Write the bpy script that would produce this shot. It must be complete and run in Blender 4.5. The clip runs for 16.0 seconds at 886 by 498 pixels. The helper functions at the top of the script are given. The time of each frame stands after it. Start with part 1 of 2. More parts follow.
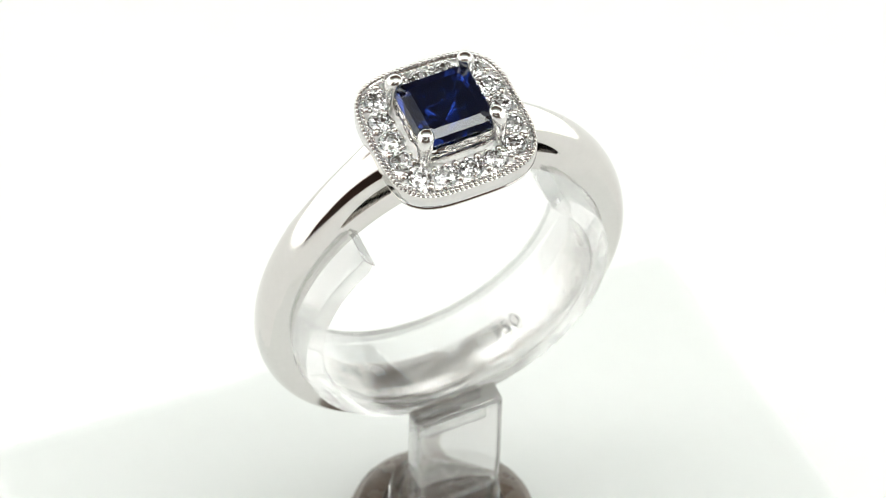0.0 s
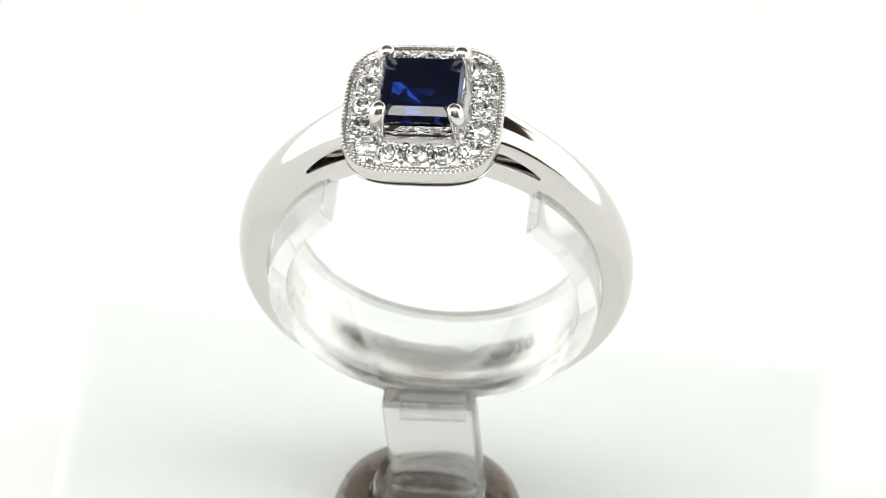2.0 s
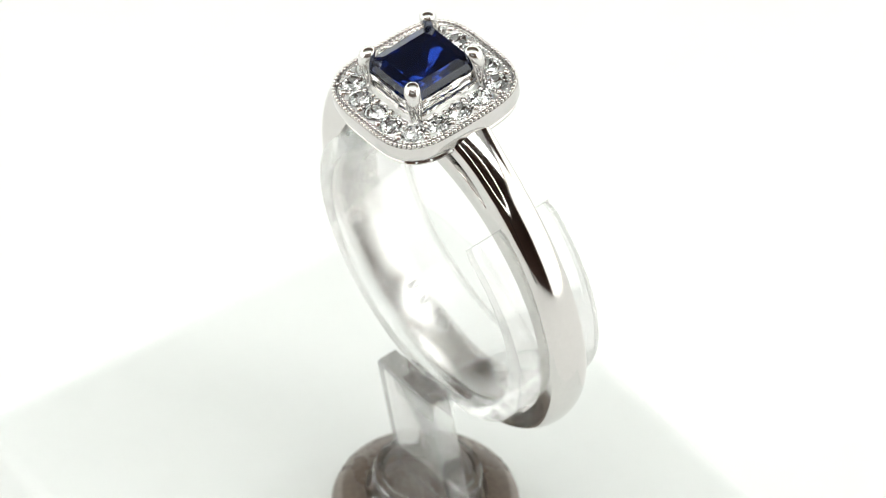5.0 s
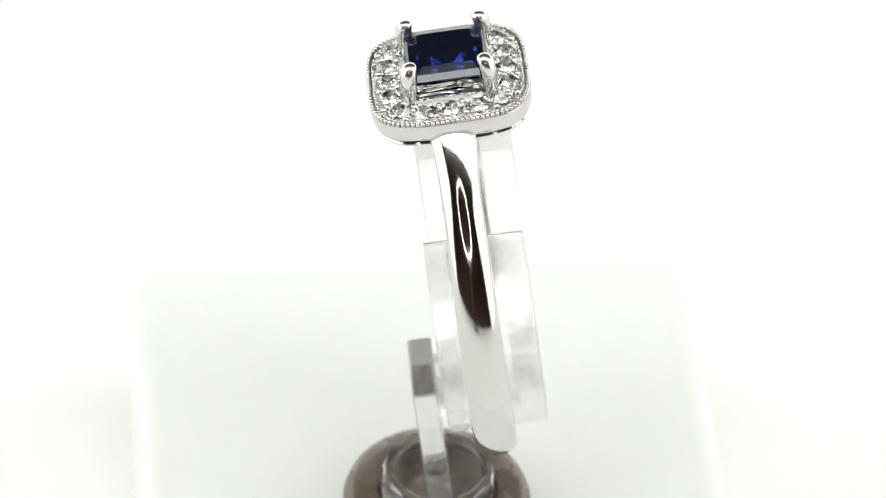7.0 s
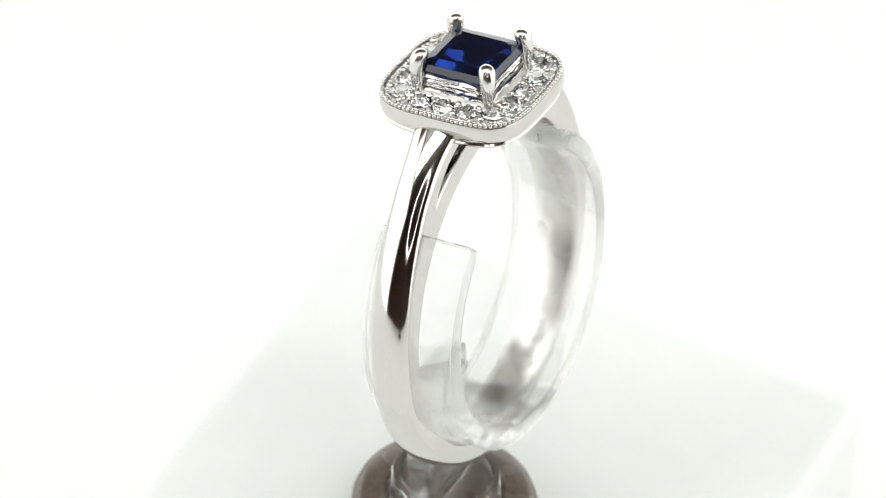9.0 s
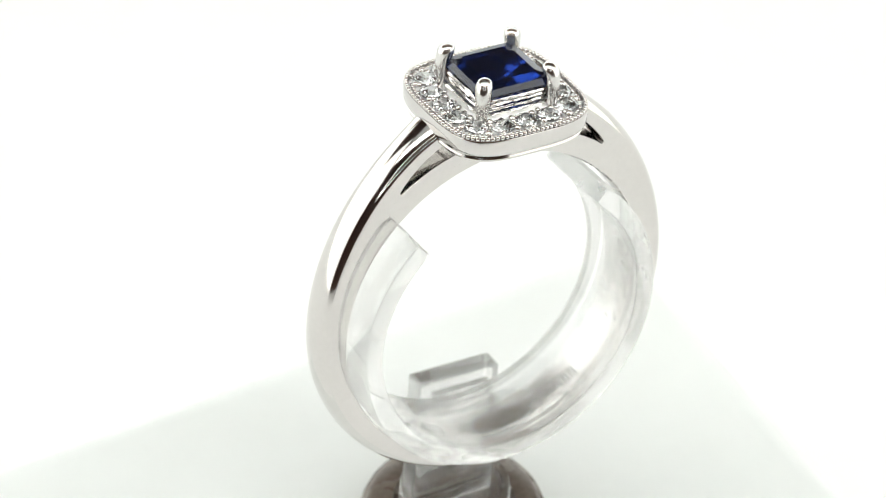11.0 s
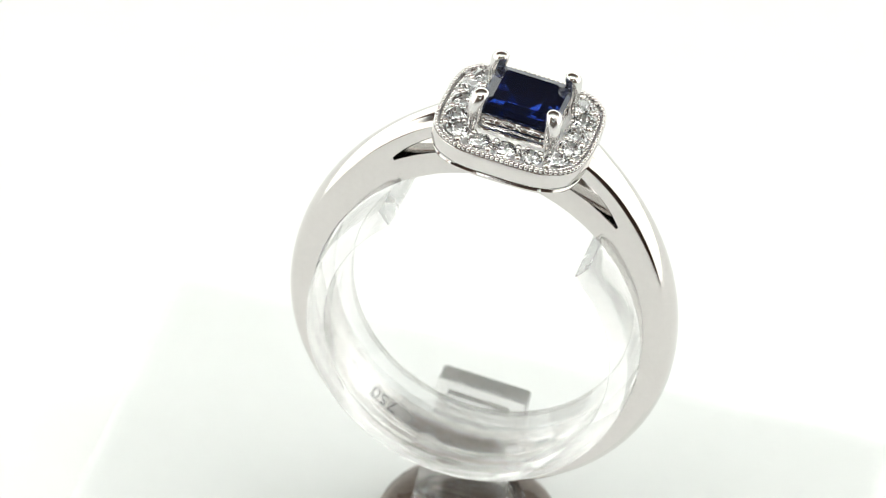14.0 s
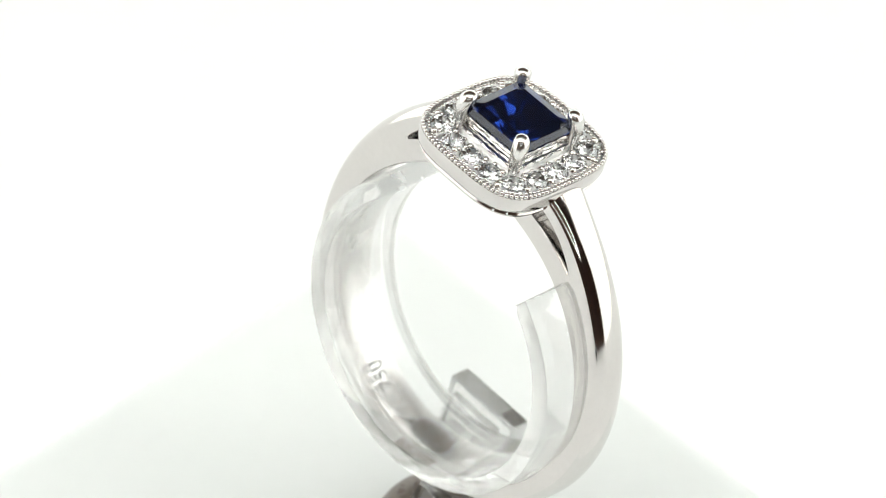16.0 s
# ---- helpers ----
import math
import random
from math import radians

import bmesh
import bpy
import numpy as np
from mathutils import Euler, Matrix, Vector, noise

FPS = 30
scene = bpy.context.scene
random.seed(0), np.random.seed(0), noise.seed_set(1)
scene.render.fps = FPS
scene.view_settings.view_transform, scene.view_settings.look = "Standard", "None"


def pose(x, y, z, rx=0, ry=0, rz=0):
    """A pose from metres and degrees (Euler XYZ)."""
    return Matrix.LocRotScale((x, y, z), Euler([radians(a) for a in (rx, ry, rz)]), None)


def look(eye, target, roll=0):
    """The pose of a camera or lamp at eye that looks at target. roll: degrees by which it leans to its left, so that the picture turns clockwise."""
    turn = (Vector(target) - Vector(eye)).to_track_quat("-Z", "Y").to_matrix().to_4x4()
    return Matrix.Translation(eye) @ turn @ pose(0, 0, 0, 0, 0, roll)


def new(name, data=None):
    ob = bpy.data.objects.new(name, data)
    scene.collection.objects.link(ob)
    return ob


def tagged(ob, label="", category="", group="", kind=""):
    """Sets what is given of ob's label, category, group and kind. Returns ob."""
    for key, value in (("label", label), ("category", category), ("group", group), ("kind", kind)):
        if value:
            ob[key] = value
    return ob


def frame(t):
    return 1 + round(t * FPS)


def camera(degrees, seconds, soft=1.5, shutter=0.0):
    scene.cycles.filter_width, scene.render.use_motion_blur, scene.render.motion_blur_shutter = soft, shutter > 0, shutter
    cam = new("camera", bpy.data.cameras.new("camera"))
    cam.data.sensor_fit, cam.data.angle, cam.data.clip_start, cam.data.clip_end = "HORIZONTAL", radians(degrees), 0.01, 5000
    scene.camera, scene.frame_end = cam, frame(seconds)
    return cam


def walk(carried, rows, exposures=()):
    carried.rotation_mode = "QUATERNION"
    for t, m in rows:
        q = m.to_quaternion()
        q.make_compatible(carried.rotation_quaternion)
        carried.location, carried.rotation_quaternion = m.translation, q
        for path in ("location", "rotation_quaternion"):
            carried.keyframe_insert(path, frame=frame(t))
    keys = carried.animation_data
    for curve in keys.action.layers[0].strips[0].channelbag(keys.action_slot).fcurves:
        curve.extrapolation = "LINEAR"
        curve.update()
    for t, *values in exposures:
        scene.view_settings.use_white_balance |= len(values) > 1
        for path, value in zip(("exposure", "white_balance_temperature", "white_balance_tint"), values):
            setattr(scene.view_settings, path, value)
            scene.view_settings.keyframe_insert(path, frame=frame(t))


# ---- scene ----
# ---- the camera: it stands at a ring lamp and pans very slightly ----
MM = 0.001
AXIS_Z = 20.5                       # height of the turning axis' origin over the floor, mm
FOV = 10.28
ELEV, DIST, ROLL = 45.0, 260.77, 3.31
EYE = Vector((0, -DIST * math.cos(radians(ELEV)) * MM, (AXIS_Z + DIST * math.sin(radians(ELEV))) * MM))
PIVOT = Vector((0, 0, AXIS_Z * MM))

cam = camera(FOV, 16.0, 0.9)
cam.data.dof.use_dof = True
cam.data.dof.focus_distance = 0.243
cam.data.dof.aperture_fstop = 110.0


def aim(yaw, pitch):
    return look(EYE, PIVOT, ROLL) @ pose(0, 0, 0, 0, yaw, 0) @ pose(0, 0, 0, pitch, 0, 0)


walk(cam, [
    (0.0, aim(0.422, 1.921)),
    (1.0, aim(0.373, 1.957)),
    (2.0, aim(0.320, 1.994)),
    (3.0, aim(0.267, 2.029)),
    (4.0, aim(0.209, 2.063)),
    (6.5, aim(0.117, 2.138)),
    (7.5, aim(0.047, 2.161)),
    (8.5, aim(-0.033, 2.181)),
    (9.2, aim(-0.078, 2.192)),
    (10.3, aim(-0.145, 2.207)),
    (11.5, aim(-0.159, 2.187)),
    (12.5, aim(-0.129, 2.157)),
    (13.5, aim(-0.099, 2.136)),
    (14.5, aim(-0.069, 2.114)),
    (15.5, aim(-0.046, 2.096)),
    (16.0, aim(-0.038, 2.088)),
])

# ---- world and light ----
world = bpy.data.worlds.new("room_dark")
scene.world = world
world.use_nodes = True
world.node_tree.nodes["Background"].inputs[0].default_value = (0.30, 0.27, 0.25, 1)
world.node_tree.nodes["Background"].inputs[1].default_value = 0.10
scene.view_settings.exposure = -0.57
LAMP = 7.0                           # thin ring lamp round the lens
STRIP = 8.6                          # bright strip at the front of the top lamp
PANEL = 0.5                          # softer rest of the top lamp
GLOW = 1.8                          # lit fabric of the light tent


# ---- materials ----
def material(name):
    m = bpy.data.materials.new(name)
    m.use_nodes = True
    return m, m.node_tree.nodes, m.node_tree.links, m.node_tree.nodes["Principled BSDF"]


def surface(name, color, rough=0.5, metal=0.0, ior=1.5, var=0.06, scale=300.0, bump=0.0, bump_scale=2000.0, transmission=0.0, coat=0.0):
    """Colour varied at two scales, roughness varied, fine relief."""
    m, n, l, b = material(name)
    tc = n.new("ShaderNodeTexCoord")
    big, small = n.new("ShaderNodeTexNoise"), n.new("ShaderNodeTexNoise")
    big.inputs["Scale"].default_value, small.inputs["Scale"].default_value = scale, scale * 9
    big.inputs["Detail"].default_value = 4
    for t in (big, small):
        l.new(tc.outputs["Object"], t.inputs["Vector"])
    mix = n.new("ShaderNodeMath")
    mix.operation = "ADD"
    l.new(big.outputs["Fac"], mix.inputs[0])
    l.new(small.outputs["Fac"], mix.inputs[1])
    rng = n.new("ShaderNodeMapRange")
    rng.inputs["From Min"].default_value, rng.inputs["From Max"].default_value = 0.6, 1.4
    rng.inputs["To Min"].default_value, rng.inputs["To Max"].default_value = 1 - var, 1 + var
    l.new(mix.outputs[0], rng.inputs["Value"])
    mul = n.new("ShaderNodeVectorMath")
    mul.operation = "SCALE"
    mul.inputs[0].default_value = color
    l.new(rng.outputs[0], mul.inputs["Scale"])
    l.new(mul.outputs[0], b.inputs["Base Color"])
    rr = n.new("ShaderNodeMapRange")
    rr.inputs["To Min"].default_value, rr.inputs["To Max"].default_value = rough * 0.7, rough * 1.3
    l.new(big.outputs["Fac"], rr.inputs["Value"])
    l.new(rr.outputs[0], b.inputs["Roughness"])
    b.inputs["Metallic"].default_value, b.inputs["IOR"].default_value = metal, ior
    b.inputs["Transmission Weight"].default_value = transmission
    b.inputs["Coat Weight"].default_value = coat
    if bump:
        fine = n.new("ShaderNodeTexNoise")
        fine.inputs["Scale"].default_value = bump_scale
        fine.inputs["Detail"].default_value = 3
        l.new(tc.outputs["Object"], fine.inputs["Vector"])
        bp = n.new("ShaderNodeBump")
        bp.inputs["Strength"].default_value, bp.inputs["Distance"].default_value = bump, 0.00005
        l.new(fine.outputs["Fac"], bp.inputs["Height"])
        l.new(bp.outputs[0], b.inputs["Normal"])
    return m


def glowing(name, color, strength):
    m, n, l, b = material(name)
    b.inputs["Base Color"].default_value = (*[c * 0.6 for c in color], 1)
    b.inputs["Emission Color"].default_value = (*color, 1)
    b.inputs["Emission Strength"].default_value = strength
    b.inputs["Roughness"].default_value = 0.8
    return m


def gem_glass(name, color, ior):
    m, n, l, b = material(name)
    n.remove(b)
    g = n.new("ShaderNodeBsdfGlass")
    g.inputs["Color"].default_value = (*color, 1)
    g.inputs["Roughness"].default_value = 0.0
    g.inputs["IOR"].default_value = ior
    l.new(g.outputs[0], n["Material Output"].inputs["Surface"])
    return m


def cut_stone(name, color, ior, rough=0.0, veil=0.0, veil_color=(0.8, 0.8, 0.8)):
    """Clear stone; the diffuse share paints in a veil of hazy reflection."""
    m, n, l, b = material(name)
    if veil:
        d, mix = n.new("ShaderNodeBsdfDiffuse"), n.new("ShaderNodeMixShader")
        d.inputs["Color"].default_value = (*veil_color, 1)
        mix.inputs[0].default_value = veil
        l.new(b.outputs[0], mix.inputs[1])
        l.new(d.outputs[0], mix.inputs[2])
        l.new(mix.outputs[0], n["Material Output"].inputs["Surface"])
    b.inputs["Base Color"].default_value = (*color, 1)
    b.inputs["Roughness"].default_value = rough
    b.inputs["IOR"].default_value = ior
    b.inputs["Transmission Weight"].default_value = 1.0
    return m


def clear_plastic(name, color, ior, bent):
    """Thin clear plastic: part of the light goes straight through, the rest is bent and mirrored."""
    m = gem_glass(name, color, ior)
    n, l = m.node_tree.nodes, m.node_tree.links
    g = n["Glass BSDF"]
    g.inputs["Roughness"].default_value = 0.004
    tr, mix = n.new("ShaderNodeBsdfTransparent"), n.new("ShaderNodeMixShader")
    mix.inputs[0].default_value = bent
    l.new(tr.outputs[0], mix.inputs[1])
    l.new(g.outputs[0], mix.inputs[2])
    l.new(mix.outputs[0], n["Material Output"].inputs["Surface"])
    return m


WHITE_GOLD = surface("white_gold", (0.65, 0.63, 0.615), 0.1, 1.0, var=0.03, scale=400, bump=0.035, bump_scale=900)
# satin copy of the shank gold, paler to stand in for brighter bore reflections
BORE_GOLD = surface("lifted_satin_bore_gold", (0.80, 0.785, 0.77), 0.26, 1.0, var=0.04, scale=500, bump=0.06, bump_scale=1200)
ROUGH_GOLD = surface("cast_white_gold", (0.69, 0.675, 0.66), 0.2, 1.0, var=0.10, scale=900, bump=0.8, bump_scale=2600)
BED_GOLD = surface("grained_white_gold", (0.93, 0.92, 0.91), 0.45, 1.0, var=0.15, scale=1500, bump=0.9, bump_scale=5000)
CLAW_GOLD = surface("worn_white_gold", (0.74, 0.725, 0.71), 0.2, 1.0, var=0.06, scale=900, bump=0.25, bump_scale=1500)
SEAT_GOLD = surface("cut_seat_gold", (0.93, 0.92, 0.91), 0.32, 1.0, var=0.15, scale=2.0, bump=1.0, bump_scale=5.0)
RAIL_GOLD = surface("cast_rail_gold", (0.80, 0.78, 0.76), 0.16, 1.0, var=0.12, scale=1200, bump=1.0, bump_scale=1500)
ACRYLIC = clear_plastic("clear_acrylic", (0.998, 1.0, 1.0), 1.49, 0.58)
PLUG_ACRYLIC = clear_plastic("plug_acrylic", (1.0, 1.0, 0.998), 1.49, 0.75)
PLUG_ACRYLIC.node_tree.nodes["Glass BSDF"].inputs["Roughness"].default_value = 0.08
THICK_ACRYLIC = clear_plastic("thick_clear_acrylic", (1.0, 1.0, 0.998), 1.49, 0.74)
SAWN_ACRYLIC = surface("sawn_acrylic", (0.93, 0.94, 0.94), 0.25, ior=1.49, var=0.03, scale=900, bump=1.0, bump_scale=2200, transmission=0.9)
# flat navy and white shares stand in for dim reflections on the stones
SAPPHIRE = cut_stone("blue_sapphire", (0.006, 0.021, 0.15), 1.77, 0.0, 0.12, (0.035, 0.048, 0.11))
DIAMOND = cut_stone("diamond", (1.0, 1.0, 1.0), 2.42, 0.04, 0.025)
BASE_DARK = surface("brown_black_plastic", (0.135, 0.108, 0.088), 0.28, var=0.25, scale=400, bump=0.05)
PLATE = surface("white_acrylic_plate", (0.81, 0.828, 0.815), 0.45, var=0.012, scale=60, bump=0.02)
PAPER = surface("white_paper", (0.88, 0.88, 0.87), 0.8, var=0.012, scale=30, bump=0.03)
FABRIC = glowing("lit_tent_fabric", (0.985, 1.0, 0.965), GLOW)
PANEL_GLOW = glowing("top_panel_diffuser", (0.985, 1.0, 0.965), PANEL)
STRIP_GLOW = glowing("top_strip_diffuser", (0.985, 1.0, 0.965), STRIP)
LAMP_GLOW = glowing("ring_lamp_diffuser", (0.985, 1.0, 0.965), LAMP)
ENGRAVED = surface("engraved_gold", (0.07, 0.065, 0.06), 0.6, 0.0, var=0.1, scale=2000)
LAMP_BODY = surface("black_lamp_housing", (0.03, 0.03, 0.03), 0.5)
ROOM_WALL = surface("brown_room_wall", (0.50, 0.33, 0.25), 0.8, var=0.1, scale=3)


# ---- building helpers ----
def part(name, bm, mat, parent=None, label="", smooth=40):
    me = bpy.data.meshes.new(name)
    bm.normal_update()
    bm.to_mesh(me)
    bm.free()
    me.materials.append(mat)
    if smooth:
        me.polygons.foreach_set("use_smooth", [True] * len(me.polygons))
        me.set_sharp_from_angle(angle=radians(smooth))
    ob = new(name, me)
    if parent:
        ob.parent = parent
    if label:
        tagged(ob, label)
    return ob


def share(name, ob, m, parent):
    """Another piece on the same mesh, at its own pose."""
    o = new(name, ob.data)
    o.parent = parent
    o.matrix_basis = m
    return o


def box_bm(x0, x1, y0, y1, z0, z1, bevel=0.0, seg=2):
    bm = bmesh.new()
    bmesh.ops.create_cube(bm, size=1)
    for v in bm.verts:
        v.co = Vector(((x0 + x1) / 2 + v.co.x * (x1 - x0), (y0 + y1) / 2 + v.co.y * (y1 - y0), (z0 + z1) / 2 + v.co.z * (z1 - z0)))
    if bevel:
        bmesh.ops.bevel(bm, geom=bm.edges[:], offset=bevel, segments=seg, profile=0.6, affect="EDGES")
    return bm


def loft(loops, closed=True, ends=True):
    """Skin over loops of equal length; closed joins the last loop to the first, ends caps an open skin."""
    bm = bmesh.new()
    vs = [[bm.verts.new(p) for p in lp] for lp in loops]
    n, k = len(vs), len(vs[0])
    for i in range(n if closed else n - 1):
        a, b = vs[i], vs[(i + 1) % n]
        for j in range(k):
            bm.faces.new((a[j], a[(j + 1) % k], b[(j + 1) % k], b[j]))
    if ends and not closed:
        bm.faces.new(vs[0][::-1])
        bm.faces.new(vs[-1])
    bmesh.ops.recalc_face_normals(bm, faces=bm.faces[:])
    return bm


def lathe(profile, seg=64):
    """Turned solid about z from (radius, height) pairs; closed at both ends."""
    loops = [[(r * math.cos(2 * math.pi * i / seg), r * math.sin(2 * math.pi * i / seg), z) for i in range(seg)] for r, z in profile]
    return loft(loops, closed=False)


# ---- poses of what turns ----
# ring space to the turning space: it leans a little towards its front and to one side
LEAN = Matrix(((0.99342, -0.08226, -0.0797), (0.06909, 0.98537, -0.15577), (0.09135, 0.14924, 0.98457)))
RING_M = Matrix.Translation(Vector((-2.325, 0.729, 10.2)) * MM) @ LEAN.to_quaternion().to_matrix().to_4x4() @ Matrix.Scale(MM, 4)
TABLE_M = Matrix.Scale(MM, 4)


def turned(bm, m):
    bm.transform(m)
    return bm


# ================= the large setting =================
FLOOR_W = 0.26
floor = tagged(part("floor", box_bm(-FLOOR_W, FLOOR_W, -0.40, 0.26, -0.006, 0.0), PAPER, smooth=0), "seamless white paper floor of the light tent", "floor", kind="structure")

SIDE_H, BACK_H = 0.30, 0.13
for nm, b in (("wall_left", (-0.264, -0.261, -0.22, 0.08, -0.006, SIDE_H)), ("wall_right", (0.261, 0.264, -0.22, 0.08, -0.006, SIDE_H)), ("wall_back", (-0.264, 0.264, 0.261, 0.264, -0.006, BACK_H))):
    tagged(part(nm, box_bm(*b), FABRIC, smooth=0), "lit white fabric wall of the light tent", "wall", kind="structure")
for nm, b in (("wall_back_left", (-0.264, -0.261, 0.081, 0.26, -0.006, 0.18)), ("wall_back_right", (0.261, 0.264, 0.081, 0.26, -0.006, 0.18))):
    tagged(part(nm, box_bm(*b), FABRIC, smooth=0), "low lit white fabric wall of the light tent", "wall", kind="structure")

# the dim room beyond the tent
for nm, b in (("wall_north", (-1.5, 1.5, 1.5, 1.56, -0.8, 1.7)), ("wall_south", (-1.5, 1.5, -1.56, -1.5, -0.8, 1.7)), ("wall_west", (-1.56, -1.5, -1.56, 1.56, -0.8, 1.7)),
              ("wall_east", (1.5, 1.56, -1.56, 1.56, -0.8, 1.7))):
    tagged(part(nm, box_bm(*b), ROOM_WALL, smooth=0), "dim brown wall of the room", "wall", kind="structure")
tagged(part("ceiling", box_bm(-1.56, 1.56, -1.56, 1.56, 1.703, 1.75), ROOM_WALL, smooth=0), "dim brown ceiling of the room", "ceiling", kind="structure")
tagged(part("floor_room", box_bm(-1.56, 1.56, -1.56, 1.56, -0.85, -0.803), ROOM_WALL, smooth=0), "dim brown floor of the room", "floor", kind="structure")


# ================= ring lamp round the lens =================
def make_ring_lamp():
    lamp = new("ring_lamp")
    lamp.matrix_world = look(EYE, PIVOT)
    prof = [(0.067, 0.004), (0.079, 0.004), (0.081, 0.010), (0.079, 0.020), (0.067, 0.020), (0.065, 0.010)]
    part("housing", loft([[(r * math.cos(a), r * math.sin(a), z) for r, z in prof] for a in [2 * math.pi * i / 72 for i in range(72)]]), LAMP_BODY, lamp, "black plastic housing")
    prof = [(0.070, -0.001), (0.077, -0.001), (0.077, 0.0035), (0.070, 0.0035)]
    part("diffuser", loft([[(r * math.cos(a), r * math.sin(a), z) for r, z in prof] for a in [2 * math.pi * i / 72 for i in range(72)]]), LAMP_GLOW, lamp, "glowing white diffuser")
    low = lamp.matrix_world @ Vector((0, -0.083, 0.012))
    pole = loft([[(low.x + 0.003 * math.cos(a), low.y - 0.004 + 0.003 * math.sin(a), z) for a in [math.pi * i / 6 for i in range(12)]] for z in (0.004, low.z)], closed=False)
    foot = loft([[(low.x + r * math.cos(a), low.y - 0.004 + r * math.sin(a), z) for a in [math.pi * i / 12 for i in range(24)]] for r, z in ((0.03, 0.0005), (0.03, 0.004), (0.006, 0.006))], closed=False)
    back = lamp.matrix_world.inverted()
    part("pole", turned(pole, back), LAMP_BODY, lamp, "thin black pole")
    part("foot", turned(foot, back), LAMP_BODY, lamp, "round black foot")
    return tagged(lamp, "glowing white ring lamp round the camera lens", "lamp")


make_ring_lamp()


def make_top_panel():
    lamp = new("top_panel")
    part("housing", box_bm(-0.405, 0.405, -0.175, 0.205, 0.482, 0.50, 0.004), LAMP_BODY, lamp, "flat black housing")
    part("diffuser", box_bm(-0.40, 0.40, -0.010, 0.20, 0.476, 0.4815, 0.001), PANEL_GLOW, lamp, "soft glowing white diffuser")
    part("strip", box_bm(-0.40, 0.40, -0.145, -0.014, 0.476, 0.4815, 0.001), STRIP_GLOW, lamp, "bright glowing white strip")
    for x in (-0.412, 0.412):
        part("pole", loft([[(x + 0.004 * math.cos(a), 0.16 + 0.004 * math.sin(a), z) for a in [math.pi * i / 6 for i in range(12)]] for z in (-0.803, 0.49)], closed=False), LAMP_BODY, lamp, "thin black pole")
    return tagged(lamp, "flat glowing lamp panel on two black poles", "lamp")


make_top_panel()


# ================= the turning plate =================
plate = new("display_plate")
tagged(plate, "white acrylic display plate under the ring stand", "plate")
part("slab", turned(box_bm(-22.7, 19.8, -16.2, 15.9, -AXIS_Z, -8.5, 1.4, 4), TABLE_M @ Matrix.Rotation(radians(5), 4, "Z")), PLATE, plate)


# ================= the ring stand =================
def make_stand():
    stand = new("ring_stand")
    tagged(stand, "clear acrylic ring stand on a dark round base", "ring stand")
    off = Matrix.Translation(Vector((-1.95, -0.45, 0)) * MM) @ TABLE_M
    part("base", turned(lathe([(4.7, -8.5), (5.05, -8.2), (5.1, -6.9), (4.9, -6.35), (4.45, -6.0), (3.3, -5.9), (3.2, -6.7)], 72), off), BASE_DARK, stand, "glossy dark brown round base")
    part("plug", turned(lathe([(2.95, -6.65), (2.98, -6.2), (2.98, -4.7), (2.86, -4.5), (2.6, -4.42), (2.42, -4.5), (2.3, -4.75), (1.2, -4.8)], 64), off), PLUG_ACRYLIC, stand, "clear acrylic round plug")
    # upright strip, leaning with the ring
    part("leg", turned(box_bm(-3.0, 1.9, -4.1, -2.8, -15.1, -6.8, 0.24, 3), RING_M), THICK_ACRYLIC, stand, "clear acrylic upright strip")
    part("bridge", turned(box_bm(-2.2, 1.2, -2.79, -2.31, -9.0, -7.35, 0.1, 2), RING_M), ACRYLIC, stand, "clear acrylic bridge")
    # open band that carries the ring, its sawn ends left rough
    def band(a0, a1, steps, grow=0.0, ease=()):
        loops = []
        for i in range(steps + 1):
            a = radians(a0 + (a1 - a0) * i / steps)
            c, s = math.cos(a), math.sin(a)
            q = 0.12 if i in ease else 0.0
            r0, r1, y0, y1 = 7.5 + q - grow, 8.53 - q + grow, -2.3 + q - grow, 2.85 - q + grow
            sec = []
            for cr, cy, k in ((r0, y0, 2), (r1, y0, 3), (r1, y1, 0), (r0, y1, 1)):
                w = 0.10
                mr, my = cr + (w if cr == r0 else -w), cy + (w if cy == y0 else -w)
                for m in range(5):
                    b = radians(90 * k + 22.5 * m)
                    sec.append((mr + w * math.cos(b), my + w * math.sin(b)))
            loops.append([(r * c, y, r * s) for r, y in sec])
        return loft(loops, closed=False)

    part("clip", turned(band(128, 407, 80, 0.0, (0, 80)), RING_M), ACRYLIC, stand, "clear acrylic open band clip", smooth=50)
    part("sawn_end", turned(band(127.75, 127.97, 1, -0.05), RING_M), SAWN_ACRYLIC, stand, "rough sawn acrylic end")
    part("sawn_end", turned(band(407.03, 407.25, 1, -0.05), RING_M), SAWN_ACRYLIC, stand, "rough sawn acrylic end")
    return stand


stand = make_stand()


# ================= the ring =================
HEAD = Vector((0.18, 0.18, 0))


def cushion(h, n, count=96, p=3.6):
    """Points of a cushion outline of half width h at height n, evenly spaced."""
    raw = []
    for i in range(720):
        a = 2 * math.pi * i / 720
        c, s = math.cos(a), math.sin(a)
        r = h / (abs(c) ** p + abs(s) ** p) ** (1 / p)
        raw.append(Vector((r * c, 1.02 * r * s - 0.07, n)))
    d = [0.0]
    for i in range(720):
        d.append(d[-1] + (raw[(i + 1) % 720] - raw[i]).length)
    out, k = [], 0
    for j in range(count):
        w = d[-1] * j / count
        while d[k + 1] < w:
            k += 1
        f = (w - d[k]) / (d[k + 1] - d[k])
        out.append(raw[k].lerp(raw[(k + 1) % 720], f) + HEAD)
    return out


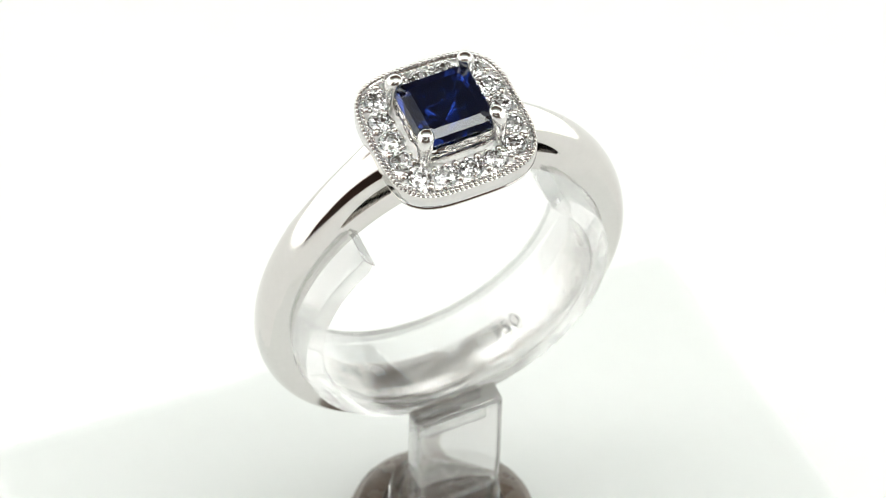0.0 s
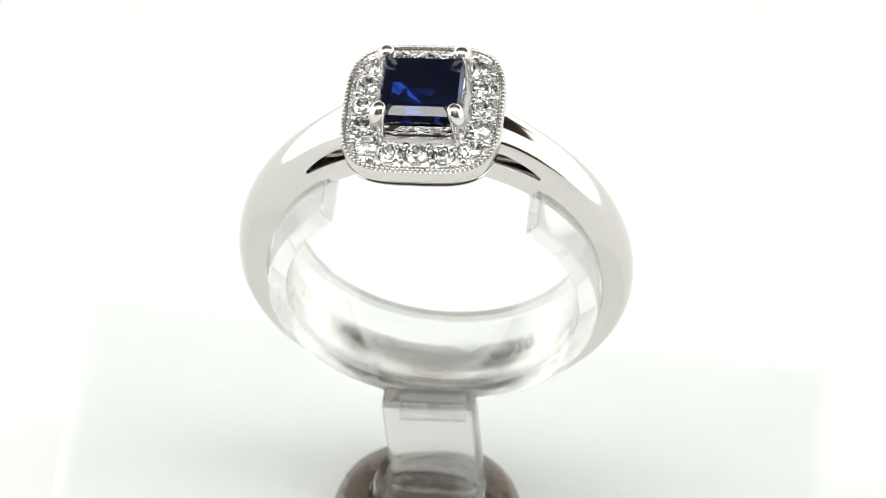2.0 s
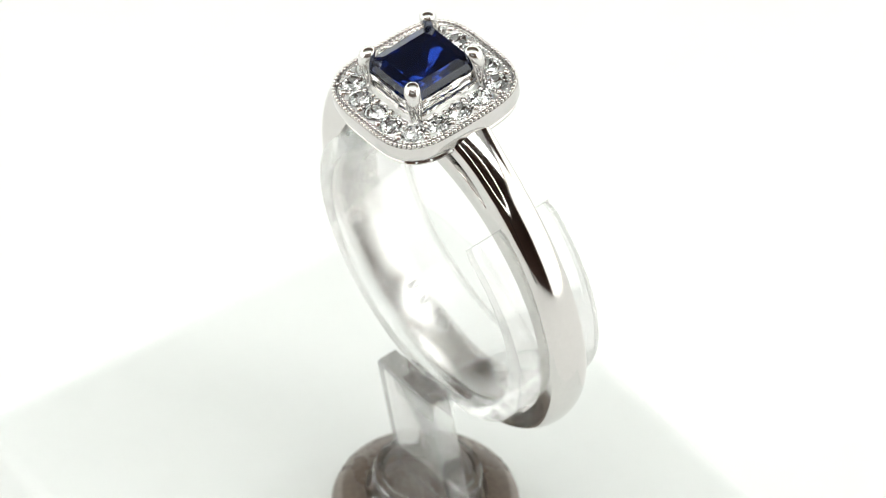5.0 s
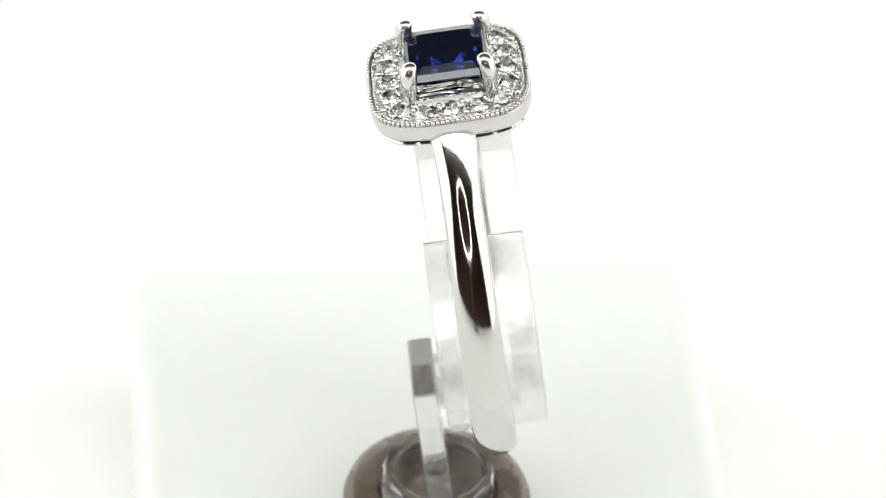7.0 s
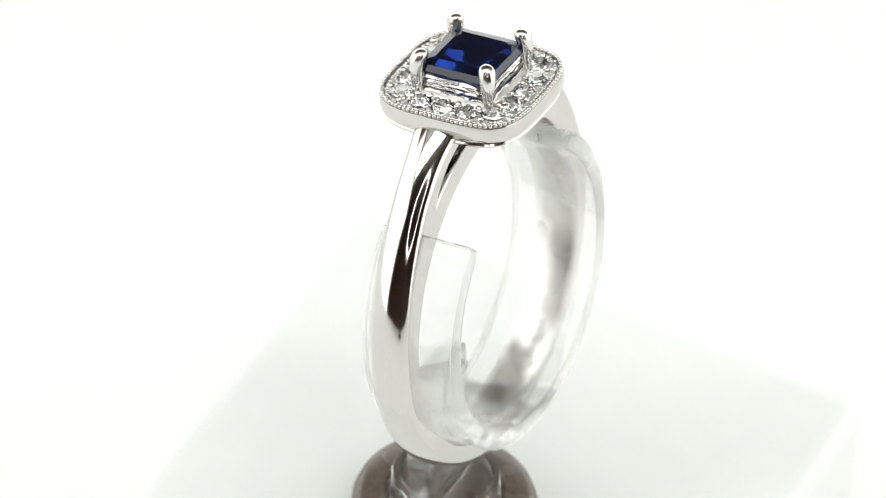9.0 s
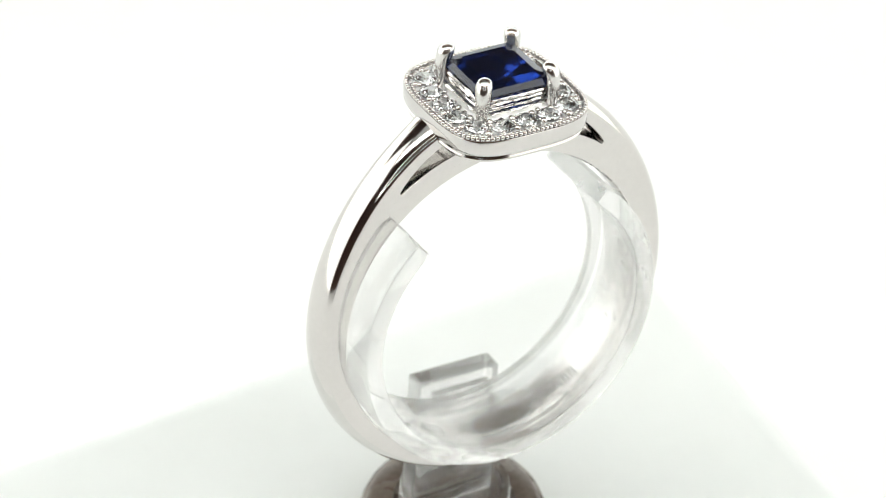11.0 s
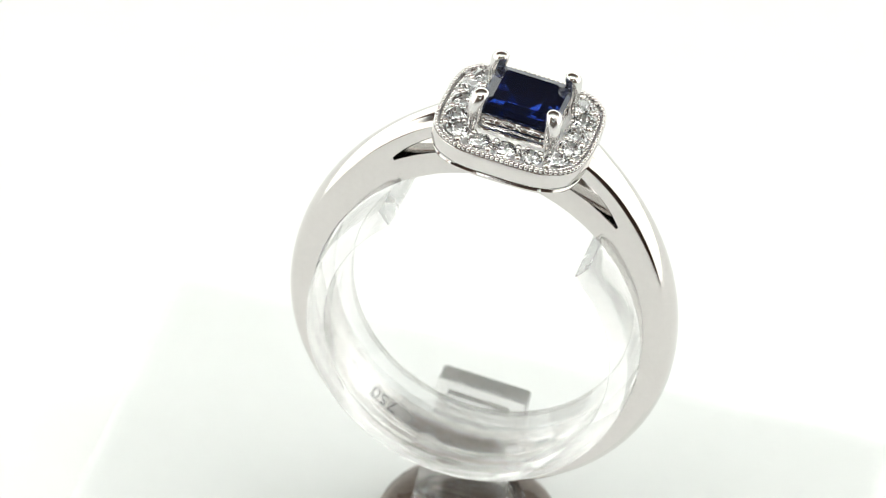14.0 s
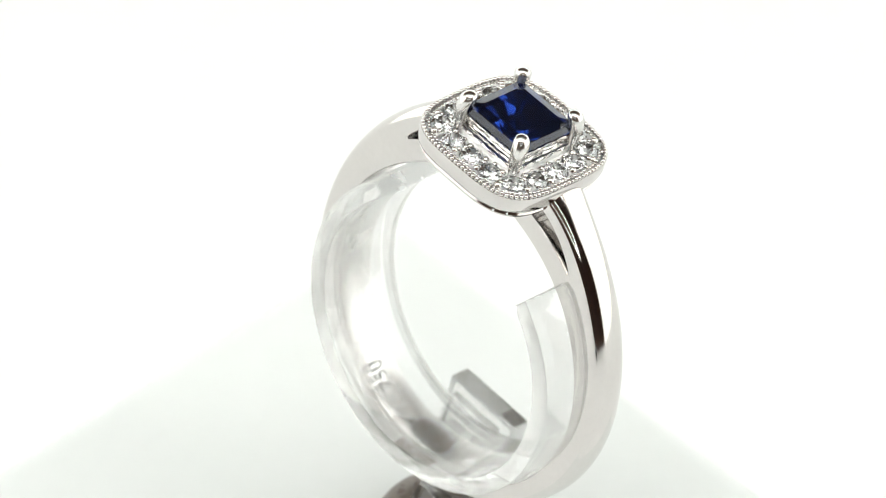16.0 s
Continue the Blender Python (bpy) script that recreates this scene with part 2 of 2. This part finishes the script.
def band_section(a, rin, rout, hw, crown):
    """One cross-section of the shank at angle a: slightly domed bore, flat flanks, domed outside."""
    c, s = math.cos(a), math.sin(a)
    edge = rout - crown
    ew = hw - 0.016 * (edge - rin - 0.1)
    sec = [(rin + 0.10, -hw), (rin + 0.02, -hw * 0.9), (rin - 0.03, 0), (rin + 0.02, hw * 0.9), (rin + 0.10, hw), (edge - 0.02, ew + 0.004), (edge, ew)]
    for k in range(1, 18):
        y = math.cos(math.pi * k / 18)
        sec.append((edge + crown * (1 - y * y) ** 0.6, ew * y))
    sec += [(edge, -ew), (edge - 0.02, -ew - 0.004)]
    return [(r * c, y, r * s) for r, y in sec]


def outer(d):
    """Outer radius of the shank at d degrees from the horizontal, rising to the shoulders."""
    if d < 0:
        k = min(1, -d / 60)
        return 10.2 - 0.2 * k * (2 - k)
    return 10.2 + 0.006 * d + 0.00035 * d * d


def inner(d):
    k = min(1, max(0, d) / 90)
    return 8.62 + 0.5 * k * k


def bead_bm(r, seg=8, rings=6):
    bm = bmesh.new()
    bmesh.ops.create_uvsphere(bm, u_segments=seg, v_segments=rings, radius=r)
    return bm


def make_ring():
    ring = new("ring")
    tagged(ring, "white gold ring with square blue sapphire and diamond halo", "ring")
    # shank: from one notch tip round the bottom to the other
    loops = []
    for i in range(121):
        d = 54.5 - 289 * i / 120
        e = d if d > -90 else -180 - d
        loops.append(band_section(radians(d), inner(e), outer(e), 1.10 - 0.10 * max(0, e) / 55, 0.5))
    shank = part("shank", turned(loft(loops, closed=False), RING_M), WHITE_GOLD, ring)
    shank.data.materials.append(BORE_GOLD)
    for f in shank.data.polygons:
        f.material_index = 1 if f.index % len(loops[0]) < 4 and len(f.vertices) == 4 else 0
    # thinner arch that goes on under the head
    loops = []
    for i in range(41):
        d = 54 + 72 * i / 40
        e = min(d, 180 - d)
        loops.append(band_section(radians(d), inner(e) + 0.004, 10.14 + 0.12 * min(1, (e - 54) / 16), 0.999, 0.06))
    part("arch", turned(loft(loops, closed=False), RING_M), WHITE_GOLD, ring)
    # raised shoulders over the notches
    for side in (1, -1):
        loops = []
        for i in range(17):
            d = 53.6 + 18.4 * i / 16
            k = i / 16
            loops.append(band_section(radians(d if side > 0 else 180 - d), 10.08 + 1.2 * k ** 0.85, outer(d) - 0.002, 0.9995 + 0.22 * k ** 3, 0.5))
        part("shoulder", turned(loft(loops, closed=False), RING_M), WHITE_GOLD, ring)
    # halo: wall, rim and bed
    prof = [(3.3, 10.84), (3.74, 10.87), (3.84, 10.95), (3.86, 11.05), (3.80, 11.13), (3.83, 11.19), (3.96, 11.33), (4.02, 11.52), (4.04, 12.12), (4.02, 12.22), (3.87, 12.27), (3.82, 12.24), (3.79, 12.0), (3.3, 11.2)]
    part("halo", turned(loft([[tuple(p) for p in cushion(h, z)] for h, z in prof]), RING_M), WHITE_GOLD, ring, "polished cushion-shaped halo wall")
    prof = [(3.785, 11.9), (3.785, 12.22), (3.55, 12.2), (3.53, 11.7), (2.5, 11.7), (2.44, 12.22), (2.28, 12.42), (1.72, 12.42), (1.72, 11.3)]
    part("halo_bed", turned(loft([[tuple(p) for p in cushion(h, z)] for h, z in prof]), RING_M), BED_GOLD, ring, "textured bed between the diamonds")
    # tapered gallery down to the arch
    prof = [(3.5, 11.1), (2.9, 10.6), (1.5, 9.6), (0.9, 9.1), (0.6, 9.1), (1.2, 9.8), (2.2, 10.8), (2.4, 11.1)]
    part("gallery", turned(loft([[tuple(p) for p in cushion(h, z, 64, 2.6)] for h, z in prof]), RING_M), ROUGH_GOLD, ring, "tapered open gallery")
    # beaded edge
    first = None
    for p in cushion(3.93, 12.33, 110):
        m = RING_M @ Matrix.Translation(p)
        if first is None:
            first = part("edge_bead", bead_bm(0.128), WHITE_GOLD, ring, smooth=180)
            first.matrix_basis = m
        else:
            share("edge_bead", first, m, ring)
    first = None
    for p in cushion(3.68, 12.26, 112):
        m = RING_M @ Matrix.Translation(p)
        if first is None:
            first = part("inner_bead", bead_bm(0.115, 8, 5), WHITE_GOLD, ring, smooth=180)
            first.matrix_basis = m
        else:
            share("inner_bead", first, m, ring)
    rnd = random.Random(4)
    # small diamonds and the grains that hold them
    rings = [(0.34, 0.225, 22.5, 8), (0.455, 0.175, 0, 8), (0.56, 0.10, 11.25, 16), (0.63, 0.015, 0, 16), (0.63, -0.015, 0, 16), (0.43, -0.22, 11.25, 16), (0.22, -0.40, 22.5, 8), (0.012, -0.53, 0, 8)]
    lp = [[(r * math.cos(2 * math.pi * i / k + radians(o)), r * math.sin(2 * math.pi * i / k + radians(o)), z) for i in range(k)] for r, z, o, k in rings]
    cut = bmesh.new()
    for r in lp:
        for q in r:
            cut.verts.new(q)
    bmesh.ops.convex_hull(cut, input=cut.verts[:])
    first = None
    spots = cushion(2.97, 12.36, 16, 4.6)
    for k, p in enumerate(spots):
        m = RING_M @ Matrix.Translation(p) @ Euler((radians(5 * math.sin(k * 2.3)), radians(5 * math.cos(k * 1.7)), radians(17 * k))).to_matrix().to_4x4() @ Matrix.Scale(0.99, 4)
        if first is None:
            first = part("diamond", cut, DIAMOND, ring, "round brilliant-cut diamond", smooth=0)
            first.matrix_basis = m
        else:
            tagged(share("diamond", first, m, ring), "round brilliant-cut diamond")
    n = 24
    hole, rim = [], []
    for i in range(n):
        a = 2 * math.pi * i / n
        q = 0.72 / max(abs(math.cos(a)), abs(math.sin(a)))
        hole.append((math.cos(a), math.sin(a)))
        rim.append((q * math.cos(a), q * math.sin(a)))
    seat = loft([[(0.645 * x, 0.645 * y, 0.0) for x, y in hole], [(0.69 * x, 0.69 * y, 0.03) for x, y in hole], [(x, y, -0.02) for x, y in rim],
                 [(x, y, -0.12) for x, y in rim], [(0.645 * x, 0.645 * y, -0.10) for x, y in hole]])
    first = None
    for k, p in enumerate(spots):
        t = spots[(k + 1) % 16] - spots[k - 1]
        m = RING_M @ Matrix.Translation(p + Vector((0, 0, -0.03 - 0.004 * (k % 2)))) @ Matrix.Rotation(math.atan2(t.y, t.x), 4, "Z")
        if first is None:
            first = part("seat", seat, SEAT_GOLD, ring)
            first.matrix_basis = m
        else:
            share("seat", first, m, ring)
    first = None
    for h, odd, size in ((3.40, 1, 1.15), (2.52, 1, 1.15), (3.20, 1, 0.85), (2.74, 1, 0.85), (3.55, 0, 0.6), (2.38, 0, 0.75)):
        for k, p in enumerate(cushion(h, 12.33, 32, 5.0)):
            if k % 2 != odd:
                continue
            m = RING_M @ Matrix.Translation(p + Vector((rnd.uniform(-0.04, 0.04), rnd.uniform(-0.04, 0.04), 0))) @ Matrix.Scale(size * rnd.uniform(0.85, 1.1), 4)
            if first is None:
                first = part("grain", bead_bm(0.20), WHITE_GOLD, ring, smooth=180)
                first.matrix_basis = m
            else:
                share("grain", first, m, ring)
    # basket rails under the sapphire
    for h, z, q in ((2.01, 13.22, 0.11), (1.93, 12.95, 0.09), (1.92, 12.70, 0.10), (2.04, 12.47, 0.10)):
        prof = [(h - 0.08, z - q * 0.8), (h, z - q), (h + 0.04, z), (h, z + q), (h - 0.08, z + q * 0.8)]
        part("basket_rail", turned(loft([[tuple(p + Vector((rnd.uniform(-0.035, 0.035), rnd.uniform(-0.035, 0.035), rnd.uniform(-0.03, 0.03)))) for p in cushion(q, w, 72, 9)] for q, w in prof]), RING_M), RAIL_GOLD, ring)
    # sapphire, step cut
    gem = bmesh.new()
    for h, z, cc in ((1.39, 14.03, 0.14), (1.88, 13.87, 0.32), (2.05, 13.55, 0.40), (2.05, 13.47, 0.40), (1.52, 12.59, 0.24), (0.80, 11.54, 0.1), (0.03, 10.72, 0.0)):
        for sx, sy in ((1, 1), (1, -1), (-1, 1), (-1, -1)):
            gem.verts.new(Vector((sx * h, sy * (h - cc), z)) + HEAD)
            gem.verts.new(Vector((sx * (h - cc), sy * h, z)) + HEAD)
    bmesh.ops.remove_doubles(gem, verts=gem.verts[:], dist=1e-4)
    bmesh.ops.convex_hull(gem, input=gem.verts[:])
    part("sapphire", turned(gem, RING_M), SAPPHIRE, ring, "deep blue square step-cut sapphire", smooth=0)
    # four claws with rounded tips
    for sx in (1, -1):
        for sy in (1, -1):
            loops = []
            for z, o, r in ((11.9, 0.10, 0.24), (12.5, 0.10, 0.29), (13.3, 0.09, 0.39), (13.9, 0.06, 0.42), (14.22, 0.01, 0.44), (14.42, -0.03, 0.40), (14.55, -0.06, 0.30), (14.61, -0.07, 0.17), (14.63, -0.07, 0.05)):
                c = Vector((sx * (1.92 + o), sy * (1.92 + o), z)) + HEAD
                loops.append([(c.x + r * math.cos(2 * math.pi * i / 16), c.y + r * math.sin(2 * math.pi * i / 16), z) for i in range(16)])
            part("claw", turned(loft(loops, closed=False), RING_M), CLAW_GOLD, ring, "rounded white gold claw", smooth=70)
    # marks stamped inside the shank
    txt = bpy.data.curves.new("stamp", "FONT")
    txt.body, txt.size, txt.align_x, txt.align_y = "750", 1.2, "CENTER", "CENTER"
    tmp = new("stamp", txt)
    me = bpy.data.meshes.new_from_object(tmp.evaluated_get(bpy.context.evaluated_depsgraph_get()))
    bpy.data.objects.remove(tmp)
    bm = bmesh.new()
    bm.from_mesh(me)
    bmesh.ops.triangulate(bm, faces=bm.faces[:])
    for v in bm.verts:
        a = radians(-60.5) + v.co.x / 8.5
        v.co = Vector((8.575 * math.cos(a), v.co.y + 0.25, 8.575 * math.sin(a)))
    part("stamp", turned(bm, RING_M), ENGRAVED, ring, "stamped fineness mark 750", smooth=0)
    bm = bmesh.new()
    for k in range(3):
        for q in ((0, 0.08, -0.32, 0.32), (0.16, 0.24, -0.3, 0.1), (0.3, 0.36, -0.32, 0.32)):
            vs = []
            for x, y in ((q[0], q[2]), (q[1], q[2]), (q[1], q[3]), (q[0], q[3])):
                a = radians(-133) + (x + k * 0.5) / 8.5
                vs.append(bm.verts.new((8.575 * math.cos(a), y + 0.4, 8.575 * math.sin(a))))
            bm.faces.new(vs)
    part("stamp", turned(bm, RING_M), ENGRAVED, ring, "worn stamped mark", smooth=0)
    return ring


ring = make_ring()


# ================= what turns =================
def motions():
    turns = [(0.0, 22.5), (0.5, 15.0), (1.0, 7.5), (1.5, 0.0), (2.0, -7.5), (2.5, -15.0), (3.0, -22.7), 
             (3.5, -30.5), (4.0, -38.6), (6.5, -79.7), (7.0, -87.9), (7.5, -96.1), (8.0, -104.2), (8.5, -112.3), 
             (9.0, -120.5), (11.5, -161.0), (12.0, -168.9), (12.5, -176.6), (13.0, -184.1), (13.5, -191.6), 
             (14.0, -199.0), (14.5, -206.5), (15.0, -213.9), (15.5, -221.4), (16.0, -228.9)]
    rows = [(t, pose(0, 0, AXIS_Z * MM, 0, 0, a)) for t, a in turns]
    walk(ring, rows)
    walk(stand, rows)
    walk(plate, rows)


motions()
